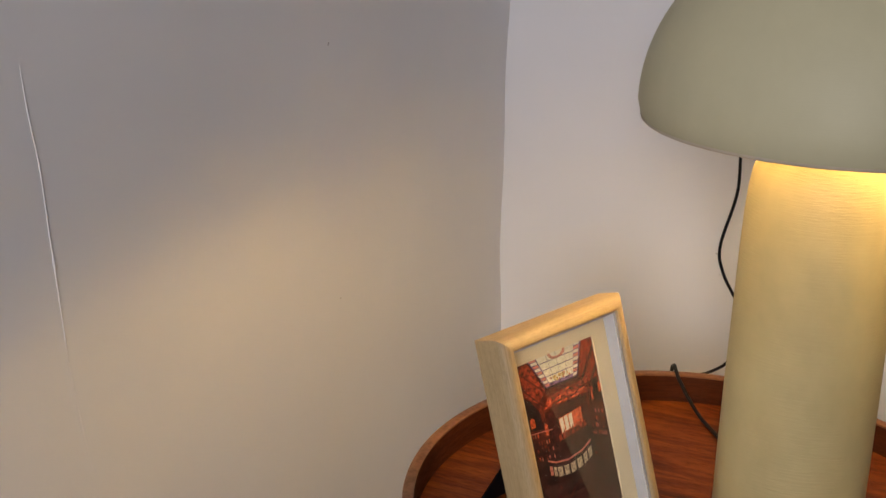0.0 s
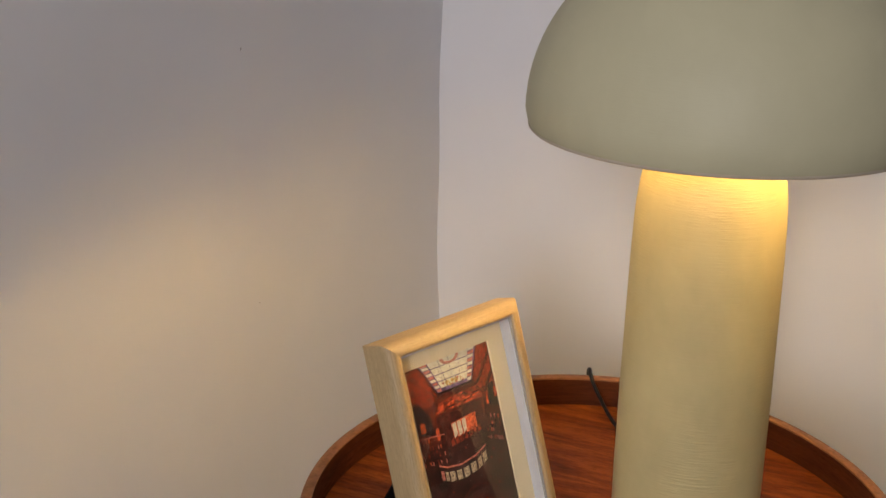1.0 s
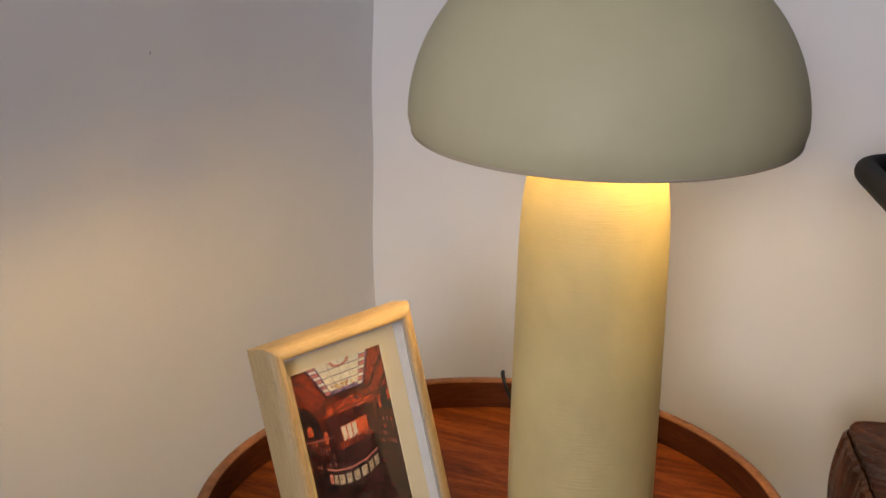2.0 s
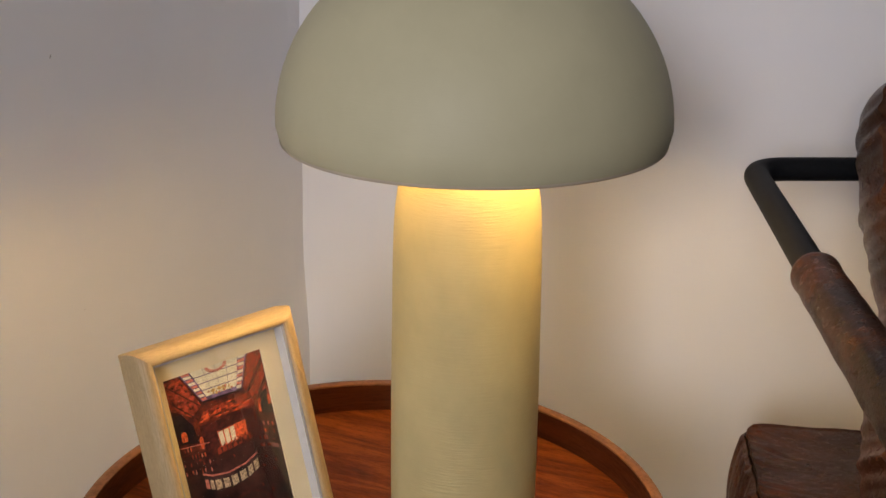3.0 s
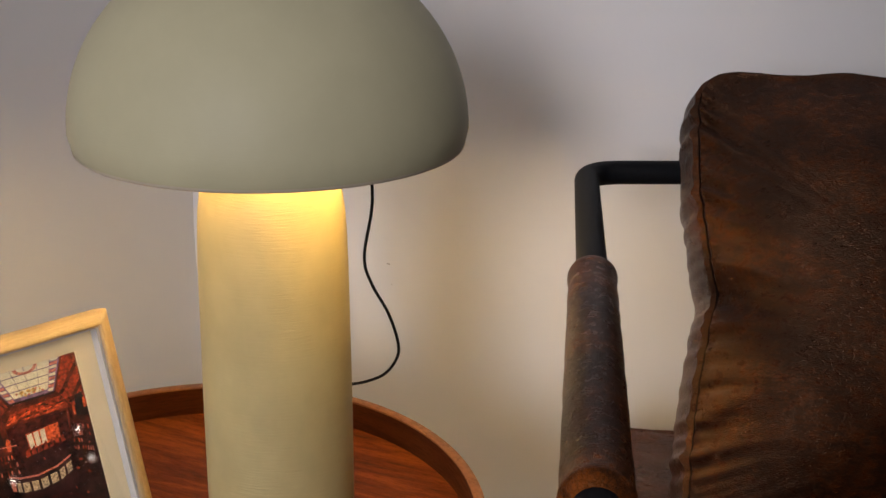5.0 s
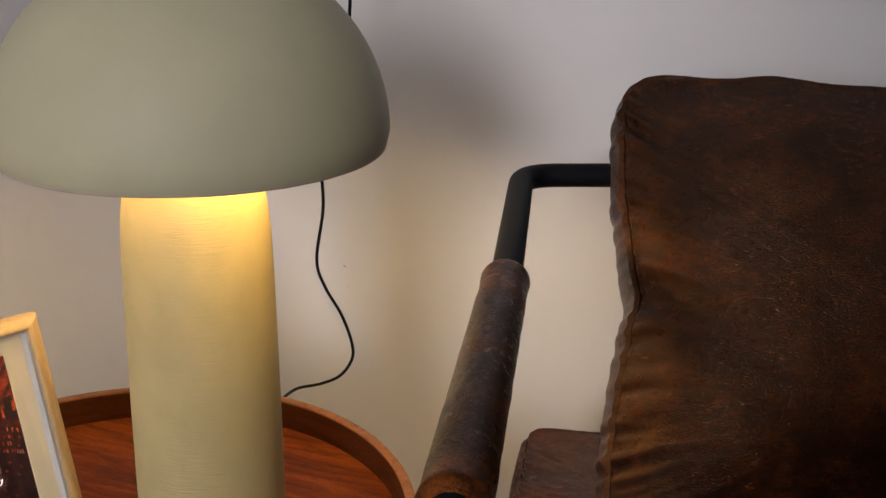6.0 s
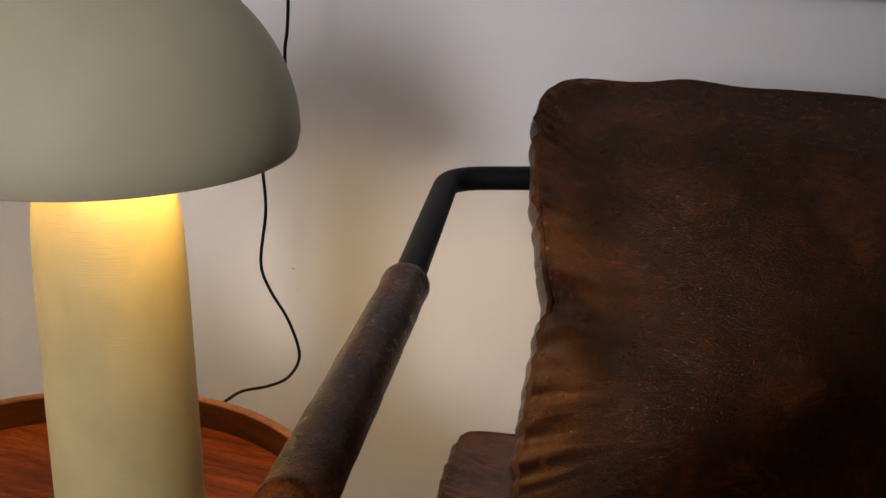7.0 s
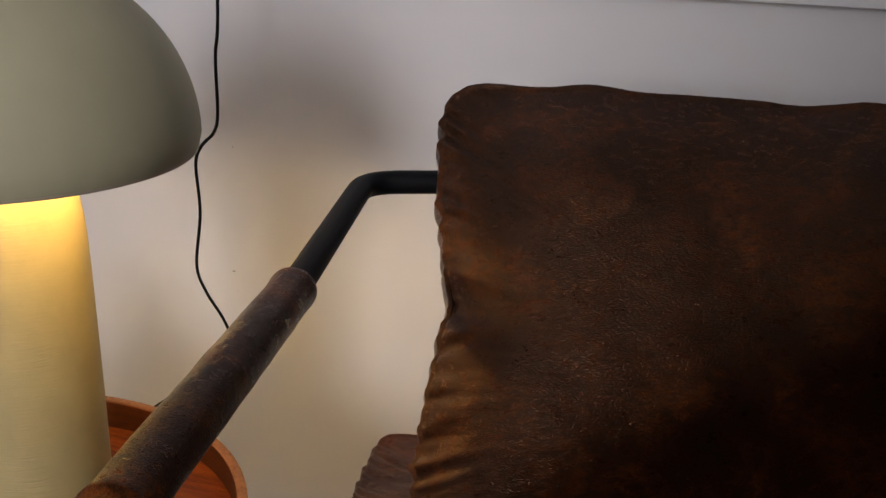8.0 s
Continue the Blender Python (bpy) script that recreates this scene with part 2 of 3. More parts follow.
structure("floor", box(WEST - 0.12, EAST + 0.12, SOUTH - 0.12, NORTH + 0.12, -0.1, 0.0), FLOORWOOD, "plain dark brown wooden floor of the room", "floor")
structure("ceiling", box(WEST - 0.12, EAST + 0.12, SOUTH - 0.12, NORTH + 0.12, HIGH, HIGH + 0.1), CEILING, "plain white painted ceiling of the room", "ceiling")
structure("wall_north", box(WEST - 0.12, EAST + 0.12, NORTH, NORTH + 0.12, 0, HIGH), PAINT, "off-white painted wall behind lamp and armchair", "wall")
# Unseen closing wall; its dark colour cuts light bounced onto the armchair.
structure("wall_east", box(EAST, EAST + 0.12, SOUTH, NORTH, 0, HIGH), CHARCOAL, "plain charcoal painted side wall", "wall")


# Added unseen blocker: its steps keep window light off cushion and sleeve.
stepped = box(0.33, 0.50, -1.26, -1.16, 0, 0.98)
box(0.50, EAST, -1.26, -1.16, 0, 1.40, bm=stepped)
structure("daylight_blocker", stepped, CHARCOAL, "unseen charcoal stepped blocker that keeps daylight off the armchair", "wall")


def west_wall():
    """The side wall; its corner edge wavers a little, as trowelled plaster does."""
    bm = bmesh.new()
    steps = 64
    front = []
    for k in range(steps + 1):
        z = HIGH * k / steps
        wave = 0.0022 * math.sin(z * 9.0) + 0.0016 * math.sin(z * 23.0 + 1.0)
        row = []
        for y, s in ((SOUTH, 0.0), (NORTH - 0.10, 0.0), (NORTH - 0.03, 0.35), (NORTH, 1.0)):
            row.append(bm.verts.new((WEST + wave * s, y, z)))
        row.append(bm.verts.new((WEST - 0.12, NORTH, z)))
        row.append(bm.verts.new((WEST - 0.12, SOUTH, z)))
        front.append(row)
    for a, b in zip(front, front[1:]):
        for k in range(6):
            j = (k + 1) % 6
            bm.faces.new((a[k], a[j], b[j], b[k]))
    bm.faces.new(front[0])
    bm.faces.new(front[-1])
    return bm


structure("wall_west", west_wall(), PAINT, "off-white painted wall with a caulked crack", "wall")


def south_wall():
    bm = box(WEST - 0.12, WIN[0], SOUTH - 0.12, SOUTH, 0, HIGH)
    box(WIN[1], EAST + 0.12, SOUTH - 0.12, SOUTH, 0, HIGH, bm=bm)
    box(WIN[0], WIN[1], SOUTH - 0.12, SOUTH, 0, WIN[2], bm=bm)
    box(WIN[0], WIN[1], SOUTH - 0.12, SOUTH, WIN[3], HIGH, bm=bm)
    return bm


structure("wall_south", south_wall(), PAINT, "off-white painted wall with one window opening", "wall")


def window():
    top = tagged(empty("window_1", Matrix.Translation((0, SOUTH, 0))), "small white window with one clear pane", "window", kind="structure")
    x0, x1, z0, z1 = WIN
    bm = box(x0, x0 + 0.05, -0.10, -0.05, z0, z1)
    box(x1 - 0.05, x1, -0.10, -0.05, z0, z1, bm=bm)
    box(x0 + 0.05, x1 - 0.05, -0.10, -0.05, z0, z0 + 0.05, bm=bm)
    box(x0 + 0.05, x1 - 0.05, -0.10, -0.05, z1 - 0.05, z1, bm=bm)
    part("window_frame", bm, WHITE, top, smooth=False)
    pane = part("pane", box(x0 + 0.05, x1 - 0.05, -0.08, -0.075, z0 + 0.05, z1 - 0.05), GLASS, top, smooth=False)
    pane.visible_shadow = False


window()


def caulk_line():
    """A raised bead of filler down the side wall, with lumps along it."""
    pts = [(-0.316, 0.853), (-0.3135, 0.82), (-0.308, 0.775), (-0.3062, 0.73), (-0.3046, 0.70), (-0.3025, 0.655), (-0.300, 0.61), (-0.2955, 0.57), (-0.292, 0.542), (-0.2865, 0.505)]
    path = smooth_line([(WEST + 0.0001, y, z) for y, z in pts], 12)
    lumps = [0.0022 * (0.55 + 0.30 * noise.noise(Vector((0, 0, p.z * 60))) + 0.75 * sum(math.exp(-((p.z - c) / 0.006) ** 2) for c in (0.698, 0.548))) for p in path]
    thin = lambda s, a: max(0.16, lumps[min(len(lumps) - 1, int(s * (len(lumps) - 1)))] / 0.0022 * (1.0 if s < 0.62 else 0.55) * min(1, 8 * s + 0.3, (1 - s) * 6 + 0.15))
    return tube(path, 0.0011, 8, thin)


tagged(part("caulk_bead", caulk_line(), CAULK), "thin lumpy white caulk bead down the wall", "caulk", kind="structure")


def chip(name, at, size, turn, label):
    """A small flat flake off the wall, a hair proud of the paint."""
    bm = bmesh.new()
    rim = []
    for k in range(9):
        a = 2 * math.pi * k / 9
        r = size * (0.7 + 0.5 * noise.noise(Vector((k * 1.7, at[2] * 31, 0))))
        rim.append(bm.verts.new((r * math.cos(a) * 0.55, r * math.sin(a), 0.0)))
    mid = bm.verts.new((0, 0, 0.0009))
    for k in range(9):
        bm.faces.new((rim[k], rim[(k + 1) % 9], mid))
    ob = part(name, bm, CHIP)
    ob.matrix_world = Matrix.Translation(at) @ turn
    return tagged(ob, label, "wall mark", kind="structure")


ON_WEST = pose(0, 0, 0, 0, 90, 0)
ON_NORTH = pose(0, 0, 0, 90, 0, 0)
chip("wall_chip", (WEST + 0.0004, 0.111, 0.812), 0.0032, ON_WEST @ pose(0, 0, 0, 0, 0, 60), "small dark chip in the painted wall")
chip("wall_chip", (WEST + 0.0004, 0.124, 0.519), 0.0016, ON_WEST, "tiny dark speck on the painted wall")
chip("wall_chip", (-0.195, NORTH - 0.0004, 0.471), 0.0030, ON_NORTH @ pose(0, 0, 0, 0, 0, 80), "small scuffed nick in the painted wall")
chip("wall_chip", (-0.190, NORTH - 0.0004, 0.440), 0.0014, ON_NORTH, "tiny dark speck on the painted wall")
chip("wall_chip", (-0.188, NORTH - 0.0004, 0.655), 0.0018, ON_NORTH, "tiny dark speck on the painted wall")


# ---- wall picture over the armchair ----
def wall_picture():
    top = tagged(empty("wall_picture", Matrix.Translation((0.20, NORTH, 0.893))), "white framed picture hung on the wall above the armchair", "picture")
    w, h, d, b = 0.95, 0.62, 0.022, 0.02
    part("bottom_rail", box(0, w, -d, 0, 0, b, 0.002), WHITE, top)
    part("top_rail", box(0, w, -d, 0, h - b, h, 0.002), WHITE, top)
    part("stile", box(0, b, -d, 0, b, h - b, 0.002), WHITE, top)
    part("stile", box(w - b, w, -d, 0, b, h - b, 0.002), WHITE, top)
    part("panel", box(b, w - b, -0.012, -0.002, b, h - b), LINER, top, "plain pale picture panel", smooth=False)


wall_picture()


# ---- small wall lights on the far side wall ----
# Unseen lights, added and placed so that the glass pane reflects their glints.
def wall_light(y, z):
    top = tagged(empty("wall_light", Matrix.Translation((EAST, y, z)) @ pose(0, 0, 0, 0, -90, 0)), "small round white wall light, lit, added for glints in the glass pane", "wall light", "lights on the side wall")
    part("housing", lathe([(0.0, 0.0), (0.030, 0.0), (0.030, 0.050), (0.027, 0.054), (0.012, 0.054), (0.012, 0.048), (0.0, 0.048)], 32), WHITE, top)
    part("lens", lathe([(0.0, 0.0485), (0.0115, 0.0485), (0.0115, 0.051), (0.008, 0.0535), (0.0, 0.0545)], 32), SPOT_GLOW, top, "small glowing lens")


for at in ((0.02, 1.10), (0.035, 0.94), (0.0, 1.28), (-0.345, 0.98)):
    wall_light(*at)


# ---- tray table ----
TABLE = (-0.0682, -0.040)
RIM_Z, TRAY_Z, RIM_R = 0.470, 0.438, 0.2605


def tray_table():
    top = tagged(empty("tray_table", Matrix.Translation((TABLE[0], TABLE[1], 0))), "round reddish walnut tray table with a raised rim", "side table")
    r = RIM_R
    part("tray_floor", lathe([(0, TRAY_Z - 0.014), (r - 0.010, TRAY_Z - 0.014), (r - 0.010, TRAY_Z), (0, TRAY_Z)], 128), WALNUT, top, smooth=False)
    part("tray_rim", lathe([(r - 0.0095, TRAY_Z - 0.016), (r - 0.001, TRAY_Z - 0.016), (r, TRAY_Z - 0.012), (r, RIM_Z - 0.0022), (r - 0.0095, RIM_Z - 0.0022), (r - 0.0095, TRAY_Z - 0.016)], 160), WALNUT_RIM, top, "dark walnut bentwood rim")
    part("rim_edge", lathe([(r - 0.0097, RIM_Z - 0.0026), (r + 0.0003, RIM_Z - 0.0026), (r + 0.0003, RIM_Z - 0.001), (r - 0.001, RIM_Z), (r - 0.0084, RIM_Z), (r - 0.0097, RIM_Z - 0.001), (r - 0.0097, RIM_Z - 0.0026)], 160), WALNUT_EDGE, top, "paler rounded top edge of the rim")
    for k in range(3):
        a = radians(90 + 120 * k)
        p, q = (0.13 * math.cos(a), 0.13 * math.sin(a), TRAY_Z - 0.012), (0.20 * math.cos(a), 0.20 * math.sin(a), 0.0)
        part("leg", tube([p, q], 0.016, 16, lambda s, _: 1.0 - 0.35 * s), WALNUT_RIM, top)


tray_table()


# ---- table lamp ----
def table_lamp():
    top = tagged(empty("table_lamp", Matrix.Translation((0, 0, TRAY_Z))), "sage-beige mushroom table lamp, lit, on the tray table", "table lamp")
    g = TRAY_Z
    col = [(0.0, 0.0), (0.062, 0.0), (0.0635, 0.002), (0.0637, 0.06), (0.0632, 0.14), (0.0622, 0.21), (0.0614, 0.262), (0.0605, 0.290), (0.0593, 0.308),
           (0.0570, 0.325), (0.0522, 0.338), (0.046, 0.347), (0.028, 0.352), (0.0, 0.353)]
    part("column", lathe(col, 112), COLUMN, top, "sage-beige lacquered column with fine ribbing")
    # the dome: outside, rounded lip, then the white inside
    z0 = 0.803 - g
    outer = []
    for k in range(25):
        a = radians(90) * k / 24
        rr = 0.1552 * math.cos(a) ** 0.94
        outer.append((max(rr, 0.0), z0 + 0.014 + 0.142 * math.sin(a) ** 1.02))
    outer[-1] = (0.0, z0 + 0.156)
    shell = [(0.1485, z0 + 0.0012), (0.1500, z0), (0.1516, z0 + 0.0006), (0.1526, z0 + 0.003)] + outer
    part("shade", lathe(shell, 160), SHADE, top, "matt sage-beige dome shade").location = (0.0028, 0.0012, 0)
    part("shade_lip", lathe([(0.1498, z0 - 0.0004), (0.1512, z0 - 0.0006), (0.1524, z0 + 0.0006), (0.1528, z0 + 0.0022), (0.1520, z0 + 0.0016), (0.1498, z0 - 0.0004)], 160), LIP, top, "paler thin lip of the dome").location = (0.0028, 0.0012, 0)
    inner = [(0.1485, z0 + 0.0012), (0.1500, z0 + 0.013)] + [(max(0.0, r - 0.0032), z - 0.003) for r, z in outer[1:-1]] + [(0.0, z0 + 0.153)]
    part("shade_lining", lathe(inner, 128), SHADE_IN, top, "white inside of the dome").location = (0.0028, 0.0012, 0)
    part("stem", lathe([(0.0, 0.348), (0.008, 0.348), (0.008, z0 + 0.150), (0.0, z0 + 0.150)], 24), BRASS, top, "thin brass stem inside the dome")
    for x, y, z in BULBS:
        part("bulb_holder", tube(rounded([(x * 0.1, y * 0.1, z - g + 0.034), (x, y, z - g + 0.034), (x, y, z - g + 0.012)], 0.01), 0.005, 12), WHITE, top)
        bulb = part("bulb", lathe([(0.0, -0.013), (0.006, -0.011), (0.010, -0.005), (0.011, 0.002), (0.009, 0.008), (0.005, 0.013), (0.0, 0.015)], 24), GLOW, top, "small glowing warm bulb")
        bulb.location = (x, y, z - g)
        bulb.visible_shadow = False
    return top


table_lamp()


def lamp_cord():
    """The black cable: down from above, along the wall, up over the tray's rim to the column."""
    pts = [(-0.100, 0.480, 1.70), (-0.098, 0.472, 1.15), (-0.1035, 0.470, 0.873), (-0.1104, 0.470, 0.806), (-0.1112, 0.470, 0.737), (-0.1184, 0.470, 0.712), (-0.1369, 0.470, 0.6936), (-0.151, 0.475, 0.667),
           (-0.152, 0.480, 0.602), (-0.169, 0.490, 0.525), (-0.1635, 0.500, 0.4845), (-0.1445, 0.510, 0.4434), (-0.1347, 0.520, 0.400), (-0.138, 0.525, 0.372), (-0.153, 0.518, 0.348), (-0.168, 0.490, 0.345),
           (-0.174, 0.440, 0.359), (-0.172, 0.398, 0.364), (-0.170, 0.350, 0.368), (-0.166, 0.290, 0.395), (-0.163, 0.245, 0.435), (-0.160, 0.224, 0.463), (-0.155, 0.211, 0.4742), (-0.150, 0.199, 0.4745), (-0.141, 0.188, 0.465), (-0.115, 0.164, 0.4450), (-0.084, 0.127, 0.4412), (-0.050, 0.070, 0.4410)]
    return tube(smooth_line(pts, 10), 0.0021, 10)


tagged(part("lamp_cord", lamp_cord(), RUBBER), "thin black cable hanging by the wall to the lamp", "cable")


# ---- photo frame ----
def photo_frame():
    u = Vector((0.3665, 0.9304, 0)).normalized()
    n = Vector((u.y, -u.x, 0))
    lean = radians(18)
    w = Vector((0, 0, math.cos(lean))) - n * math.sin(lean)
    nn = n * math.cos(lean) + Vector((0, 0, math.sin(lean)))
    o = Vector((-0.1811, -0.1812, TRAY_Z - 0.0023))
    m = Matrix((u, w, nn)).transposed().to_4x4()
    m.translation = o
    top = tagged(empty("photo_frame", m), "pale wooden photo frame with cream mat, leaning on its easel", "photo frame")
    W2, H2, B = 0.1545, 0.2066, 0.0132
    prof = [(0.0, 0.0155), (0.0, 0.0345), (0.0009, 0.0364), (0.0028, 0.0370), (0.0058, 0.0366), (0.0088, 0.0352), (0.0113, 0.0330), (0.0127, 0.0302), (B, 0.0270), (B, 0.0075), (B - 0.006, 0.0075), (B - 0.006, 0.0155)]

    def rail(a, b, mat, name):
        """One mitred side from inner corner a to inner corner b, outward to the right of a to b."""
        a, b = Vector(a), Vector(b)
        along = (b - a).normalized()
        out = Vector((along.y, -along.x))
        bm = bmesh.new()
        ends = []
        for p, s in ((a, -1), (b, 1)):
            ends.append([bm.verts.new((*(p + out * q + along * (q * s)), c)) for q, c in prof])
        k = len(prof)
        for i in range(k):
            j = (i + 1) % k
            bm.faces.new((ends[0][i], ends[0][j], ends[1][j], ends[1][i]))
        bm.faces.new(ends[0])
        bm.faces.new(ends[1][::-1])
        ob = part(name, bm, mat, top)
        ob.data.polygons.foreach_set("use_smooth", [len(p.vertices) == 4 for p in ob.data.polygons])
        return ob

    x0, x1, y0, y1 = B, W2 - B, B, H2 - B
    rail((x0, y0), (x1, y0), PINE_U, "bottom_rail")
    rail((x1, y0), (x1, y1), PINE_V, "stile")
    rail((x1, y1), (x0, y1), PINE_U, "top_rail")
    rail((x0, y1), (x0, y0), PINE_V, "stile")
    e = 0.0016
    part("liner", box(x0, x0 + e, y0, y1, 0.0197, 0.0340), LINER, top, smooth=False)
    part("liner", box(x1 - e, x1, y0, y1, 0.0197, 0.0340), LINER, top, smooth=False)
    part("liner", box(x0 + e, x1 - e, y0, y0 + e, 0.0197, 0.0340), LINER, top, smooth=False)
    part("liner", box(x0 + e, x1 - e, y1 - e, y1, 0.0197, 0.0340), LINER, top, smooth=False)
    pw, ph = 0.0958, 0.146
    px, py = 0.0262, 0.0307
    bm = box(x0, px, y0, y1, 0.0178, 0.0195)
    box(px + pw, x1, y0, y1, 0.0178, 0.0195, bm=bm)
    box(px, px + pw, y0, py, 0.0178, 0.0195, bm=bm)
    box(px, px + pw, py + ph, y1, 0.0178, 0.0195, bm=bm)
    part("mat_board", bm, MATBOARD, top, "cream cut mat board", smooth=False)
    part("backing", box(B - 0.005, W2 - B + 0.005, B - 0.005, H2 - B + 0.005, 0.0090, 0.0153), STEEL, top, smooth=False)
    pane = part("glass", box(x0 + e, x1 - e, y0 + e, y1 - e, 0.0322, 0.0335), GLASS, top, "clear glass pane", smooth=False)
    pane.visible_shadow = False
    stand = bmesh.new()
    far = m.inverted() @ (o + u * (W2 / 2) - n * 0.105)
    a, b = Vector((W2 / 2, 0.135, 0.0065)), Vector((W2 / 2, far.y, far.z))
    q = [stand.verts.new(v) for v in ((a.x - 0.016, a.y, a.z), (a.x + 0.016, a.y, a.z), (b.x + 0.026, b.y, b.z), (b.x - 0.026, b.y, b.z))]
    face = stand.faces.new(q)
    ext = bmesh.ops.extrude_face_region(stand, geom=[face])
    bmesh.ops.translate(stand, verts=[v for v in ext["geom"] if isinstance(v, bmesh.types.BMVert)], vec=(0, 0.001, 0.003))
    part("easel_back", stand, STEEL, top, smooth=False)
    photo(top, px, py, pw, ph)


def flat(name, mat, corners, z, parent, place):
    """A thin printed shape of the photo: corners across and down in 0 to 1."""
    bm = bmesh.new()
    bm.faces.new([bm.verts.new((*place(s, t), z)) for s, t in corners])
    return part(name, bm, mat, parent, smooth=False)


def photo(top, px, py, pw, ph):
    place = lambda s, t: (px + pw * s, py + ph * (1 - t))
    mat, nodes, links, bsdf = material("photo_print", 0.35)
    vec = coords(nodes, links, (1, 1, 0.01))
    big = noise_tex(nodes, links, vec, 55.0, 5.0, 0.7)
    links.new(ramp(nodes, links, big, [(0.30, (0.008, 0.004, 0.004)), (0.48, (0.045, 0.008, 0.005)), (0.62, (0.12, 0.018, 0.007)), (0.78, (0.22, 0.04, 0.012))]), bsdf.inputs["Base Color"])
    paper = part("print", box(px - 0.004, px + pw + 0.004, py - 0.004, py + ph + 0.004, 0.0158, 0.0172), mat, top, "dim red library interior photo print", smooth=False)
    ink = lambda name, c, vary=0.3, scale=260.0: plain(name, c, 0.35, vary=vary, scale=scale)
    dark, red, orange = ink("ink_dark", (0.013, 0.007, 0.007), 0.6), ink("ink_red", (0.165, 0.021, 0.008), 0.9, 300.0), ink("ink_orange", (0.42, 0.066, 0.018), 0.8, 500.0)
    maroon = ink("ink_maroon", (0.040, 0.007, 0.005), 0.9)
    shadow = ink("ink_shadow", (0.026, 0.0075, 0.006), 1.0, 90.0)
    dim = ink("ink_dim_cream", (0.33, 0.25, 0.15), 0.7, 600.0)
    cream, plum, rose, green = ink("ink_cream", (0.46, 0.42, 0.29), 0.2, 500.0), ink("ink_plum", (0.12, 0.07, 0.13), 0.6), ink("ink_rose", (0.36, 0.11, 0.075), 0.6, 500.0), ink("ink_gold", (0.36, 0.21, 0.06), 0.6, 500.0)
    z = [0.01723]

    def shape(name, ink_mat, corners):
        z[0] += 0.000003
        return flat(name, ink_mat, corners, z[0], paper, place)

    def quad(q, s, t):
        """A point in a four-sided field, across and down in 0 to 1."""
        a, b, c, d = q
        x = [(a[k] * (1 - s) + b[k] * s) * (1 - t) + (d[k] * (1 - s) + c[k] * s) * t for k in (0, 1)]
        return tuple(x)

    shape("print_shadow", shadow, [(0, 0.46), (1, 0.48), (1, 1), (0, 1)])
    shape("print_wall", red, [(0.0, 0.02), (0.15, 0.0), (0.31, 0.20), (0.20, 0.25), (0.0, 0.17)])
    shape("print_wall", red, [(0.88, 0.0), (1, 0.02), (1, 0.33), (0.86, 0.30), (0.755, 0.19)])
    sky_field = [(0.163, 0.0), (0.863, 0.0), (0.738, 0.188), (0.328, 0.184)]
    shape("print_skylight_border", plum, sky_field)
    for k in range(9):
        for s0 in (0.02, 0.865):
            if (k + (s0 > 0.5)) % 2 == 0:
                shape("print_skylight_tile", rose, [quad(sky_field, s0, k / 9), quad(sky_field, s0 + 0.11, k / 9), quad(sky_field, s0 + 0.11, (k + 0.8) / 9), quad(sky_field, s0, (k + 0.8) / 9)])
            else:
                shape("print_skylight_tile", cream, [quad(sky_field, s0, k / 9), quad(sky_field, s0 + 0.11, k / 9), quad(sky_field, s0 + 0.11, (k + 0.75) / 9), quad(sky_field, s0, (k + 0.75) / 9)])
    for r in range(4):
        for c in range(4):
            shape("print_skylight_pane", cream, [quad(sky_field, 0.15 + c * 0.178, r * 0.225 + 0.015), quad(sky_field, 0.15 + c * 0.178 + 0.172, r * 0.225 + 0.015), quad(sky_field, 0.15 + c * 0.178 + 0.172, r * 0.225 + 0.215), quad(sky_field, 0.15 + c * 0.178, r * 0.225 + 0.215)])
    for k in range(12):
        a0, a1 = math.pi * k / 12, math.pi * (k + 0.9) / 12
        shape("print_medallion", rose, [(0.53 + 0.115 * math.cos(a0), 0.004 + 0.042 * math.sin(a0)), (0.53 + 0.115 * math.cos(a1), 0.004 + 0.042 * math.sin(a1)), (0.53 + 0.08 * math.cos(a1), 0.004 + 0.027 * math.sin(a1)), (0.53 + 0.08 * math.cos(a0), 0.004 + 0.027 * math.sin(a0))])
    rng = random.Random(5)
    for k in range(16):
        s, t = 0.24 + 0.52 * rng.random(), 0.74 + 0.14 * rng.random()
        p, d = quad(sky_field, s, t), 0.012 + 0.012 * rng.random()
        shape("print_ornament", rng.choice((green, rose, green)), [(p[0] - d, p[1]), (p[0], p[1] - d * 0.5), (p[0] + d, p[1]), (p[0], p[1] + d * 0.5)])
    gallery = [(0.32, 0.235), (0.78, 0.225), (0.84, 0.305), (0.24, 0.300)]
    shape("print_gallery", red, gallery)
    for k in range(34):
        s, t, d = rng.random() * 0.94, rng.random() * 0.85, 0.02 + 0.03 * rng.random()
        shape("print_gallery_carving", rng.choice((orange, orange, dark)), [quad(gallery, s, t), quad(gallery, min(1, s + d * 2), t + 0.04), quad(gallery, min(1, s + d), t + 0.14), quad(gallery, max(0, s - d), t + 0.1)])
    shape("print_arch", maroon, [(0.27, 0.315), (0.80, 0.318), (0.78, 0.50), (0.30, 0.51)])
    wide = [(0.395, 0.378), (0.700, 0.370), (0.690, 0.462), (0.404, 0.474)]
    shape("print_window_glow", orange, wide)
    for k in range(5):
        s0 = 0.03 + k * 0.196
        shape("print_window_light", cream if k < 3 else orange, [quad(wide, s0, 0.08), quad(wide, s0 + 0.15, 0.06), quad(wide, s0 + 0.15, 0.92), quad(wide, s0, 0.95)])
    for k in range(7):
        s, t = 0.36 + 0.055 * k, 0.475 - 0.003 * k
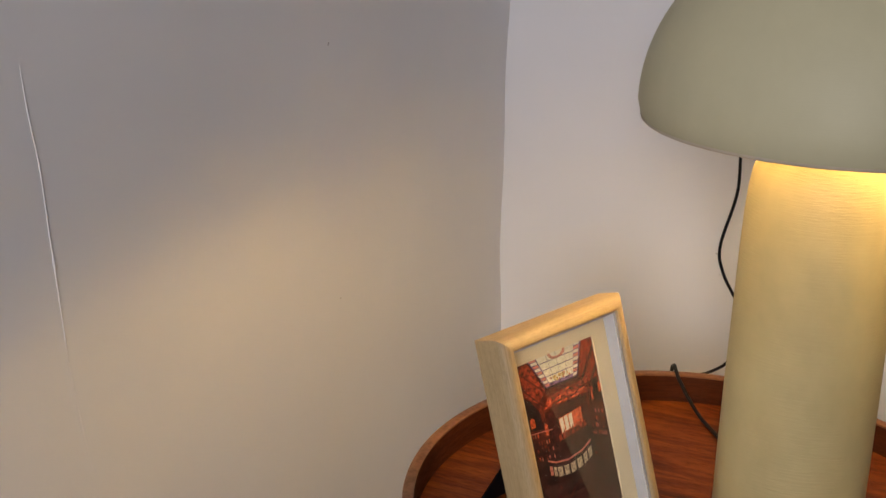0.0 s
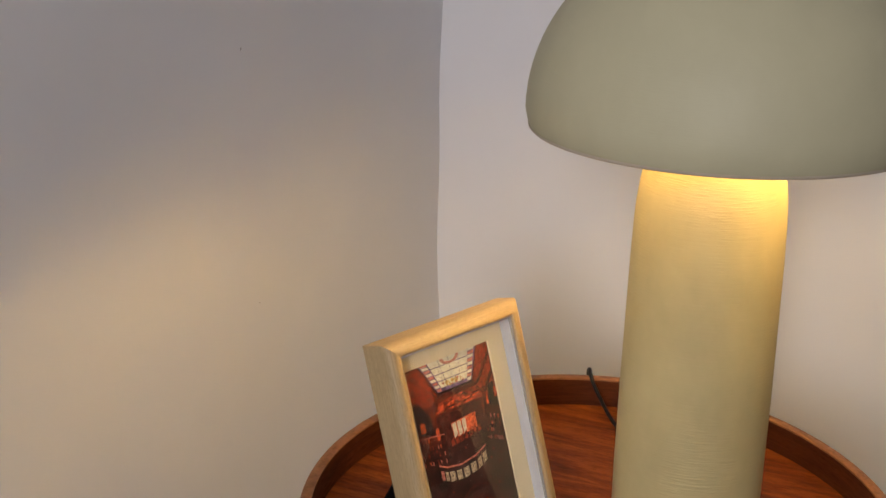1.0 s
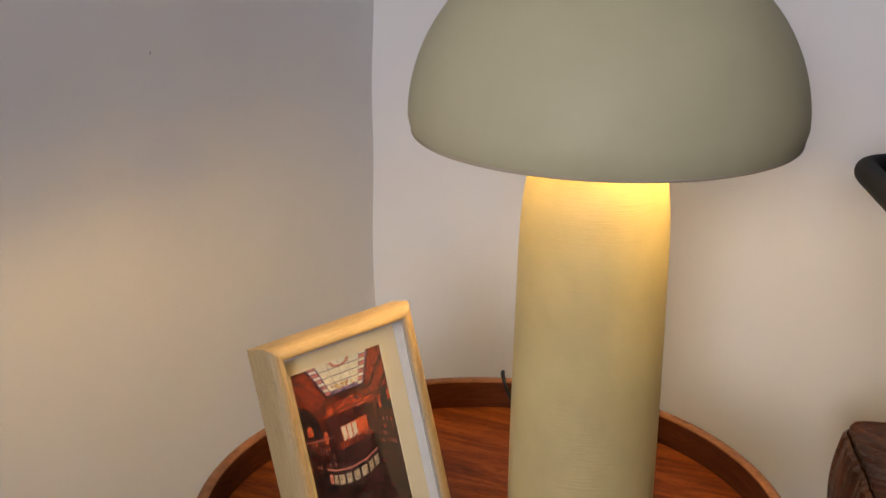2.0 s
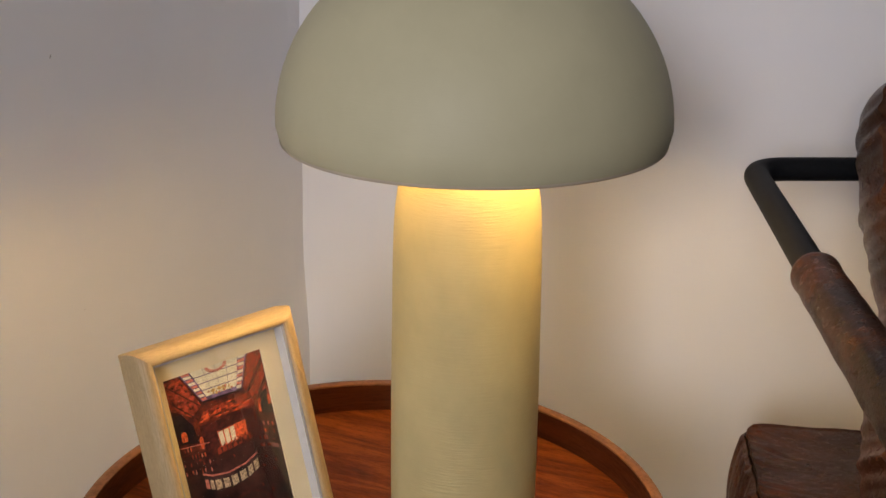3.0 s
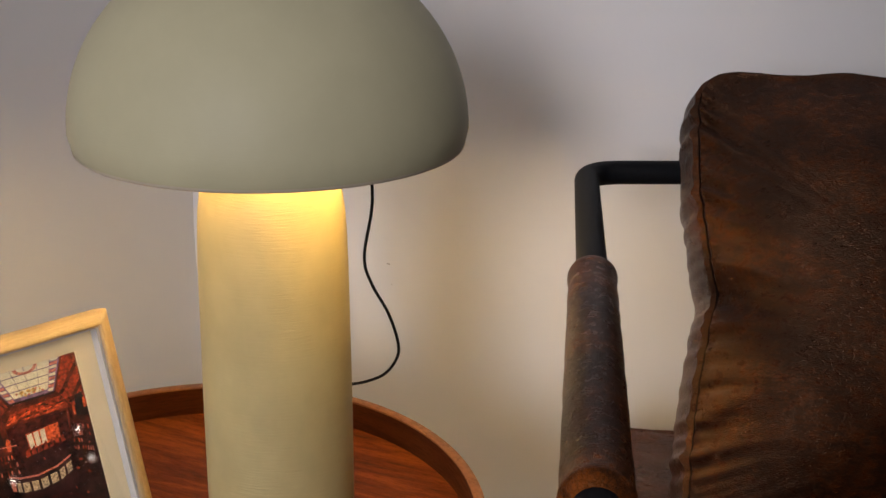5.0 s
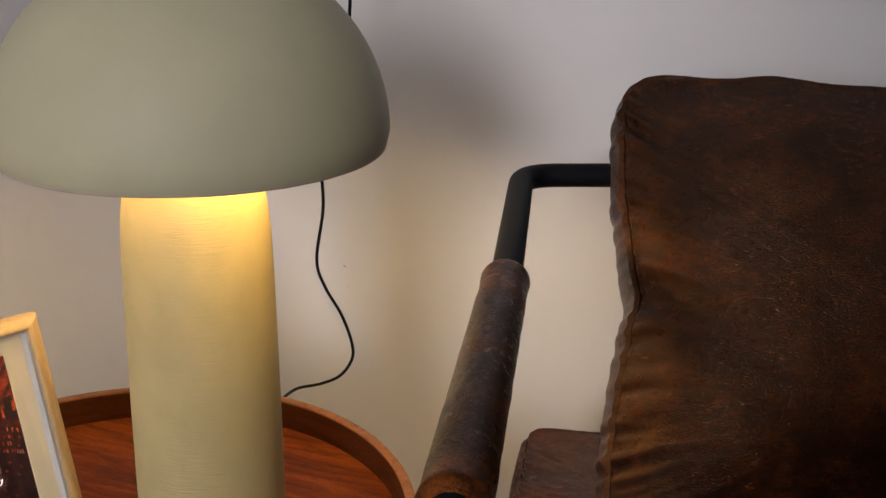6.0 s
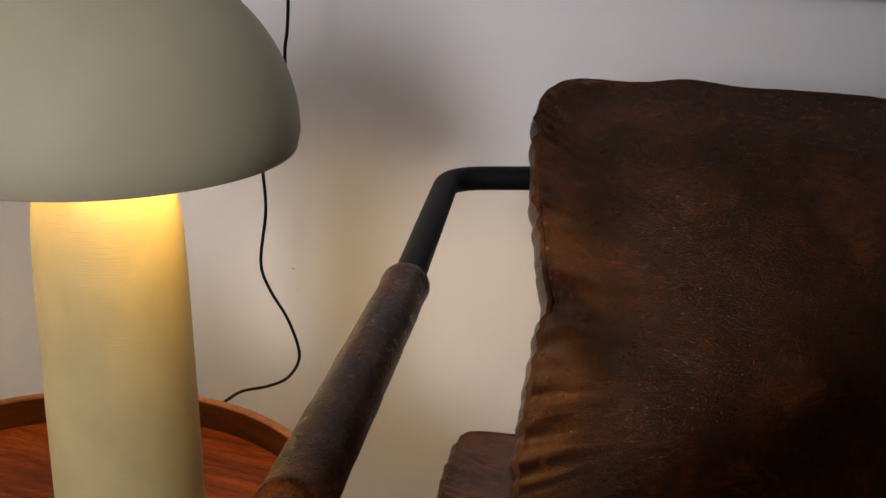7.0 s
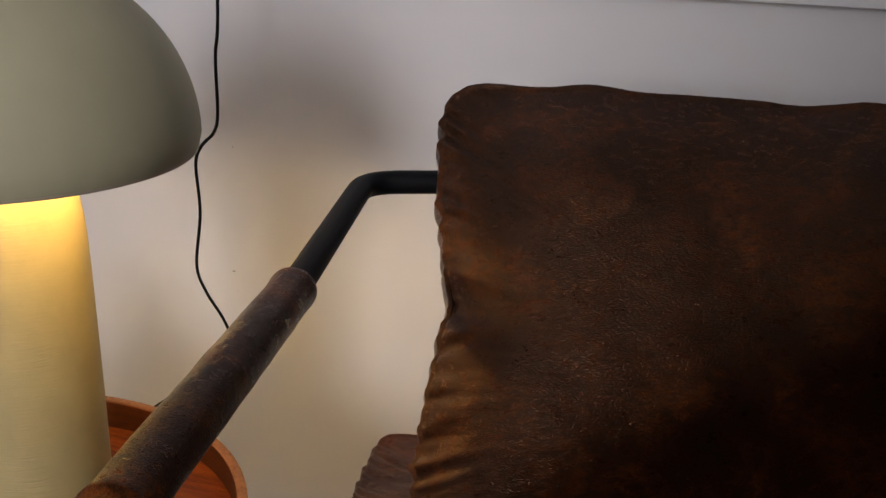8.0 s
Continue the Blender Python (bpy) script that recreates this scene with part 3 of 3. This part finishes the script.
        shape("print_figurine", red, [(s, t), (s + 0.035, t - 0.012 - 0.01 * (k % 2)), (s + 0.04, t + 0.03), (s, t + 0.035)])
    for side in (0, 1):
        for r in range(4):
            for k in range(9):
                s = (0.02 + 0.030 * k) if side == 0 else (0.80 + 0.022 * k)
                t = 0.40 + 0.045 * r + (0.003 * k if side == 0 else 0.006 * k)
                c = rng.choice((red, red, maroon, orange, rose, dark, maroon))
                if rng.random() < 0.72 and c is not dark:
                    shape("print_book", c, [(s, t), (s + 0.012, t), (s + 0.013, t + 0.024), (s + 0.001, t + 0.024)])
    for a, b in (((0.0, 0.03), (0.31, 0.215)), ((0.0, 0.12), (0.24, 0.275)), ((1.0, 0.04), (0.77, 0.215)), ((1.0, 0.15), (0.84, 0.28)), ((0.24, 0.305), (0.26, 0.50)), ((0.82, 0.305), (0.80, 0.48))):
        shape("print_beam", maroon, [a, b, (b[0] + 0.03, b[1] + 0.008), (a[0] + 0.03, a[1] + 0.012)])
    for k in range(2):
        q = [(0.02, 0.21), (0.10, 0.215), (0.19, 0.30), (0.20, 0.40), (0.04, 0.38)] if k == 0 else [(0.90, 0.25), (0.97, 0.24), (1.0, 0.30), (1.0, 0.39), (0.89, 0.37)]
        shape("print_side_arch", dark, q)
    for s0, t0, s1, t1 in ((0.055, 0.31, 0.11, 0.37), (0.215, 0.37, 0.25, 0.44), (0.965, 0.27, 1.0, 0.335), (0.86, 0.30, 0.88, 0.36)):
        shape("print_niche", orange, [(s0, t0 + 0.012), ((s0 + s1) / 2, t0), (s1, t0 + 0.012), (s1, t1), (s0, t1)])
    for k in range(4):
        shape("print_shelf_board", rose if k == 0 else maroon, [(0.0, 0.392 + 0.045 * k), (0.30, 0.418 + 0.045 * k), (0.30, 0.424 + 0.045 * k), (0.0, 0.399 + 0.045 * k)])
        shape("print_shelf_board", maroon, [(0.80, 0.396 + 0.045 * k), (1.0, 0.440 + 0.045 * k), (1.0, 0.447 + 0.045 * k), (0.80, 0.402 + 0.045 * k)])
    shape("print_ceiling_edge", dark, [(0.328, 0.184), (0.738, 0.188), (0.742, 0.200), (0.322, 0.197)])
    rail_line = [(0.17, 0.575), (0.26, 0.604), (0.42, 0.622), (0.60, 0.610), (0.74, 0.575)]
    for (a, b) in zip(rail_line, rail_line[1:]):
        shape("print_balcony_rail", rose, [(a[0], a[1]), (b[0], b[1]), (b[0], b[1] + 0.011), (a[0], a[1] + 0.011)])
        for k in range(2):
            f0, f1 = k / 2 + 0.06, (k + 0.84) / 2
            l = lambda f, o: (a[0] + (b[0] - a[0]) * f, a[1] + (b[1] - a[1]) * f + o)
            shape("print_balcony_pane", dim if k or a[0] > 0.2 else rose, [l(f0, 0.034), l(f1, 0.034), l(f1, 0.088), l(f0, 0.092)])
    for k in range(70):
        s0, t0 = rng.random() * 0.96, 0.47 + 0.5 * rng.random()
        if 0.15 < s0 < 0.76 and 0.56 < t0 < 0.74:
            continue
        d = 0.012 + 0.02 * rng.random()
        shape("print_hall_detail", rng.choice((maroon, maroon, red, dark)), [(s0, t0), (s0 + d, t0 + 0.006), (s0 + d * 1.2, t0 + 0.02), (s0 + 0.003, t0 + 0.016)])
    for k in range(6):
        r = 0.06 + 0.045 * k
        for j in range(10):
            a0, a1 = math.pi * (1.05 + 0.09 * j), math.pi * (1.05 + 0.09 * j + 0.085)
            g = lambda a, q: (0.55 + q * 1.1 * math.cos(a), 0.98 + q * 0.8 * math.sin(a))
            if k % 2 == 0 and r < 0.25:
                shape("print_stair", maroon, [g(a0, r), g(a1, r), g(a1, r + 0.022), g(a0, r + 0.022)])


photo_frame()


# ---- armchair ----
def rounded_rect(w, h, r, n):
    """n points evenly along a rectangle with rounded corners, with their outward ways."""
    a, b = w / 2 - r, h / 2 - r
    runs = [2 * b, r * math.pi / 2, 2 * a, r * math.pi / 2] * 2
    total, out = sum(runs), []
    for k in range(n):
        d, i = total * k / n, 0
        while d > runs[i]:
            d, i = d - runs[i], i + 1
        q, odd = i // 2, i % 2
        ang = q * math.pi / 2 + (d / r if odd else 0)
        base = [((a, -b), (a, b)), ((a, b), (-a, b)), ((-a, b), (-a, -b)), ((-a, -b), (a, -b))][q]
        c = Vector(base[1]) if odd else Vector(base[0]).lerp(Vector(base[1]), d / runs[i])
        way = Vector((math.cos(ang), math.sin(ang)))
        out.append((c + way * r, way, total * k / n))
    return out


def cushion(w, h, t, bulge, radius, seed, pinch=None, droop=0.0, shear=0.0, crown=3.0, slump=0.0, pucker=1.0):
    """A boxed cushion: front panel, boxing strip and back panel with sunk seams and gathers. x across, y up, z to the front."""
    bm = bmesh.new()
    N = 880
    rim = rounded_rect(w, h, radius, N)
    rings = []

    def ring(scale, grow, z, gather):
        row, side = [], math.copysign(1, z)
        for p, way, arc in rim:
            x, y = p.x * scale + way.x * grow, p.y * scale + way.y * grow
            fx, fy = abs(2 * x / w), abs(2 * y / h)
            panel = scale < 0.9999
            lift = bulge * max(0, 1 - fx ** crown) * max(0, 1 - fy ** 3.0) if panel else 0.0
            if panel and slump and z > 0:
                # the belly turns under below a slanting line
                below = 0.47 * (x + 0.13) - 0.88 * (y + 0.04) - 0.045
                under = 0.03 * math.log1p(math.exp(min(30, below / 0.03)))
                lift -= slump * (1 - math.exp(-2.0 * under / slump)) * max(0, 1 - fx ** 6) * max(0, 1 - fy ** 6)
            inset = min(w / 2 - abs(x), h / 2 - abs(y)) if panel else 0.0
            soft = noise.fractal(Vector((x * 5 + seed, y * 5, z * 7)), 0.9, 2.1, 3) * 0.005
            fine = noise.noise(Vector((x * 24, y * 34 + seed, z * 20))) * 0.0014
            # gathers run in from the seam, tight at the edge, dying out over a hand's width
            pull = noise.noise(Vector((arc * 95, seed, inset * 20))) + 0.8 * noise.noise(Vector((arc * 26, seed + 4, inset * 14)))
            fold = pull * gather * math.exp(-max(0, inset) / 0.034) * (0.12 + 0.88 * abs(way.x) ** 3)
            v = Vector((x, y, z + side * lift))
            if panel:
                v.z += side * (soft + fine + fold)
            crimp = noise.noise(Vector((arc * 120, seed + 9, inset * 30))) * 0.0026 * math.exp(-max(0, inset) / 0.030) * (0.2 + 0.8 * abs(way.x)) if panel else 0.0
            v.z += side * crimp
            v.x += way.x * (soft * 0.5 + fold * 0.8) * scale ** 5
            v.y += way.y * (soft * 0.35 + fold * 0.5 + 0.0055 * noise.noise(Vector((arc * 17, seed + 2, 0.7))) * abs(way.y)) * scale ** 5
            if pinch and x < 0:
                near = math.exp(-((y - pinch) / 0.016) ** 2) * math.exp(-max(0, x + w / 2) / 0.05)
                wide = math.exp(-((y - pinch) / 0.080) ** 2) * math.exp(-max(0, x + w / 2) / 0.09)
                v.x += 0.004 * near + 0.015 * wide
                v.z -= side * 0.009 * near if panel else 0
            v.y -= droop * (x / w + 0.5)
            v.x -= shear * y
            row.append(bm.verts.new(v))
        rings.append(row)

    for k in range(1, 34):
        ring((1 - (1 - k / 34) ** 1.5) * 0.985, 0, t / 2, 0.0050 * pucker)
    ring(0.993, 0, t / 2 + 0.0015, 0.0030)
    ring(1.0, -0.0022, t / 2 - 0.0055, 0.0016)   # the sunk seam
    ring(1.0, 0.004, t / 2 - 0.008, 0.0065)
    for k in range(1, 12):
        q = k / 12
        ring(1.0, 0.004 + 0.009 * math.sin(math.pi * q), t / 2 - 0.009 - (t - 0.018) * q, 0.003 + 0.003 * abs(2 * q - 1))
    ring(1.0, 0.004, -t / 2 + 0.008, 0.0030)
    ring(1.0, 0, -t / 2 + 0.003, 0.0010)
    ring(0.99, 0, -t / 2 - 0.0015, 0.0025)
    for k in range(11, 0, -1):
        ring(k / 12 * 0.985, 0, -t / 2, 0.001)
    for a, b in zip(rings, rings[1:]):
        for k in range(N):
            j = (k + 1) % N
            bm.faces.new((a[k], a[j], b[j], b[k]))
    for row in (rings[0], rings[-1]):
        mid = bm.verts.new(sum((v.co for v in row), Vector()) / N)
        for k in range(N):
            bm.faces.new((row[k], row[(k + 1) % N], mid))
    return bm, [v.co.copy() for v in rings[34]]


def seamed_cushion(name, m, parent, label, **size):
    bm, seam = cushion(**size)
    body = part(name, bm, LEATHER, parent, label)
    body.matrix_local = m
    line = [p + Vector((0, 0, 0.0004)) for p in seam]
    part("seam", tube(line + [line[0]], 0.0017, 6, caps=False), THREAD, body, "dark stitched seam")
    return body


def armchair():
    top = tagged(empty("armchair", pose(0, 0, 0, 0, 0, 15)), "armchair with distressed brown leather cushions and black tube frame", "armchair")
    L, R2, Z = 0.262, 0.940, 0.736
    mid = (L + R2) / 2
    # back rail and both arms are one bent tube that runs down into the front legs
    # each arm rises a little to the front; a, b, c: rear bend, sleeve's rear end, sleeve's front end
    a, b, c = (-0.0133, 0.231, Z - 0.0065), (-0.0015, -0.080, Z - 0.002), (0.006, -0.421, Z + 0.0163)
    left = [(L + x, y, z) for x, y, z in ((0.006, -0.498, 0.012), (0.006, -0.478, Z + 0.0188), c, b, a)]
    right = [(R2 + L - x, y, z) for x, y, z in left]
    path = rounded(left + [(L + 0.14, 0.261, a[2]), (R2 - 0.14, 0.261, a[2])] + right[::-1], 0.036, 10)
    part("arm_frame", tube(path, 0.0117, 20), STEEL, top, "matt black bent steel tube")
    ripple = lambda s, a: 1.0 + 0.035 * noise.noise(Vector((s * 14, math.cos(a), math.sin(a)))) + 0.05 * math.exp(-((s - 0.02) / 0.014) ** 2) + 0.05 * math.exp(-((s - 0.98) / 0.014) ** 2) - (0.28 if s < 0.004 or s > 0.996 else 0)
    for line in (left, right):
        p, q = Vector(line[3]), Vector(line[2])
        sleeve = [p.lerp(q, k / 70) for k in range(71)]
        part("arm_sleeve", tube(sleeve, 0.0170, 40, ripple), SLEEVE, top, "brown leather arm sleeve")
    # lower frame
    for x in (L + 0.02, R2 - 0.02):
        part("side_rail", tube([(x, -0.44, 0.30), (x, 0.26, 0.26)], 0.0117, 16), STEEL, top)
        part("rear_leg", tube([(x, 0.26, 0.272), (x, 0.33, 0.0)], 0.0117, 16), STEEL, top)
    for y, z in ((-0.40, 0.298), (0.24, 0.262)):
        part("cross_rail", tube([(L + 0.02, y, z), (R2 - 0.02, y, z)], 0.0117, 16), STEEL, top)
    seat = Matrix.Translation((mid, -0.092, 0.403)) @ pose(0, 0, 0, -2, 0, 0)
    seamed_cushion("seat_cushion", seat, top, "boxed brown leather seat cushion", w=R2 - L - 0.006, h=0.625, t=0.13, bulge=0.010, radius=0.02, seed=3.0, pucker=0.35)
    # the back cushion leans on the back rail
    lean = 34
    face = Vector((0.351, 0.120, 0.813))
    w, h, t = 0.52, 0.50, 0.13
    turn = pose(0, 0, 0, 0, 0, -4) @ pose(0, 0, 0, 90 - lean, 0, 0)
    centre = Vector((0.351, face.y, face.z)) + turn.to_3x3() @ Vector((w / 2, 0.044 - h / 2, -t / 2 + 0.002))
    seamed_cushion("back_cushion", Matrix.Translation(centre) @ turn, top, "plump boxed brown leather back cushion", w=w, h=h, t=t, bulge=0.058, radius=0.034, seed=7.0, pinch=h / 2 - 0.20, droop=0.007, shear=0.045, crown=4.5, slump=0.16)


armchair()
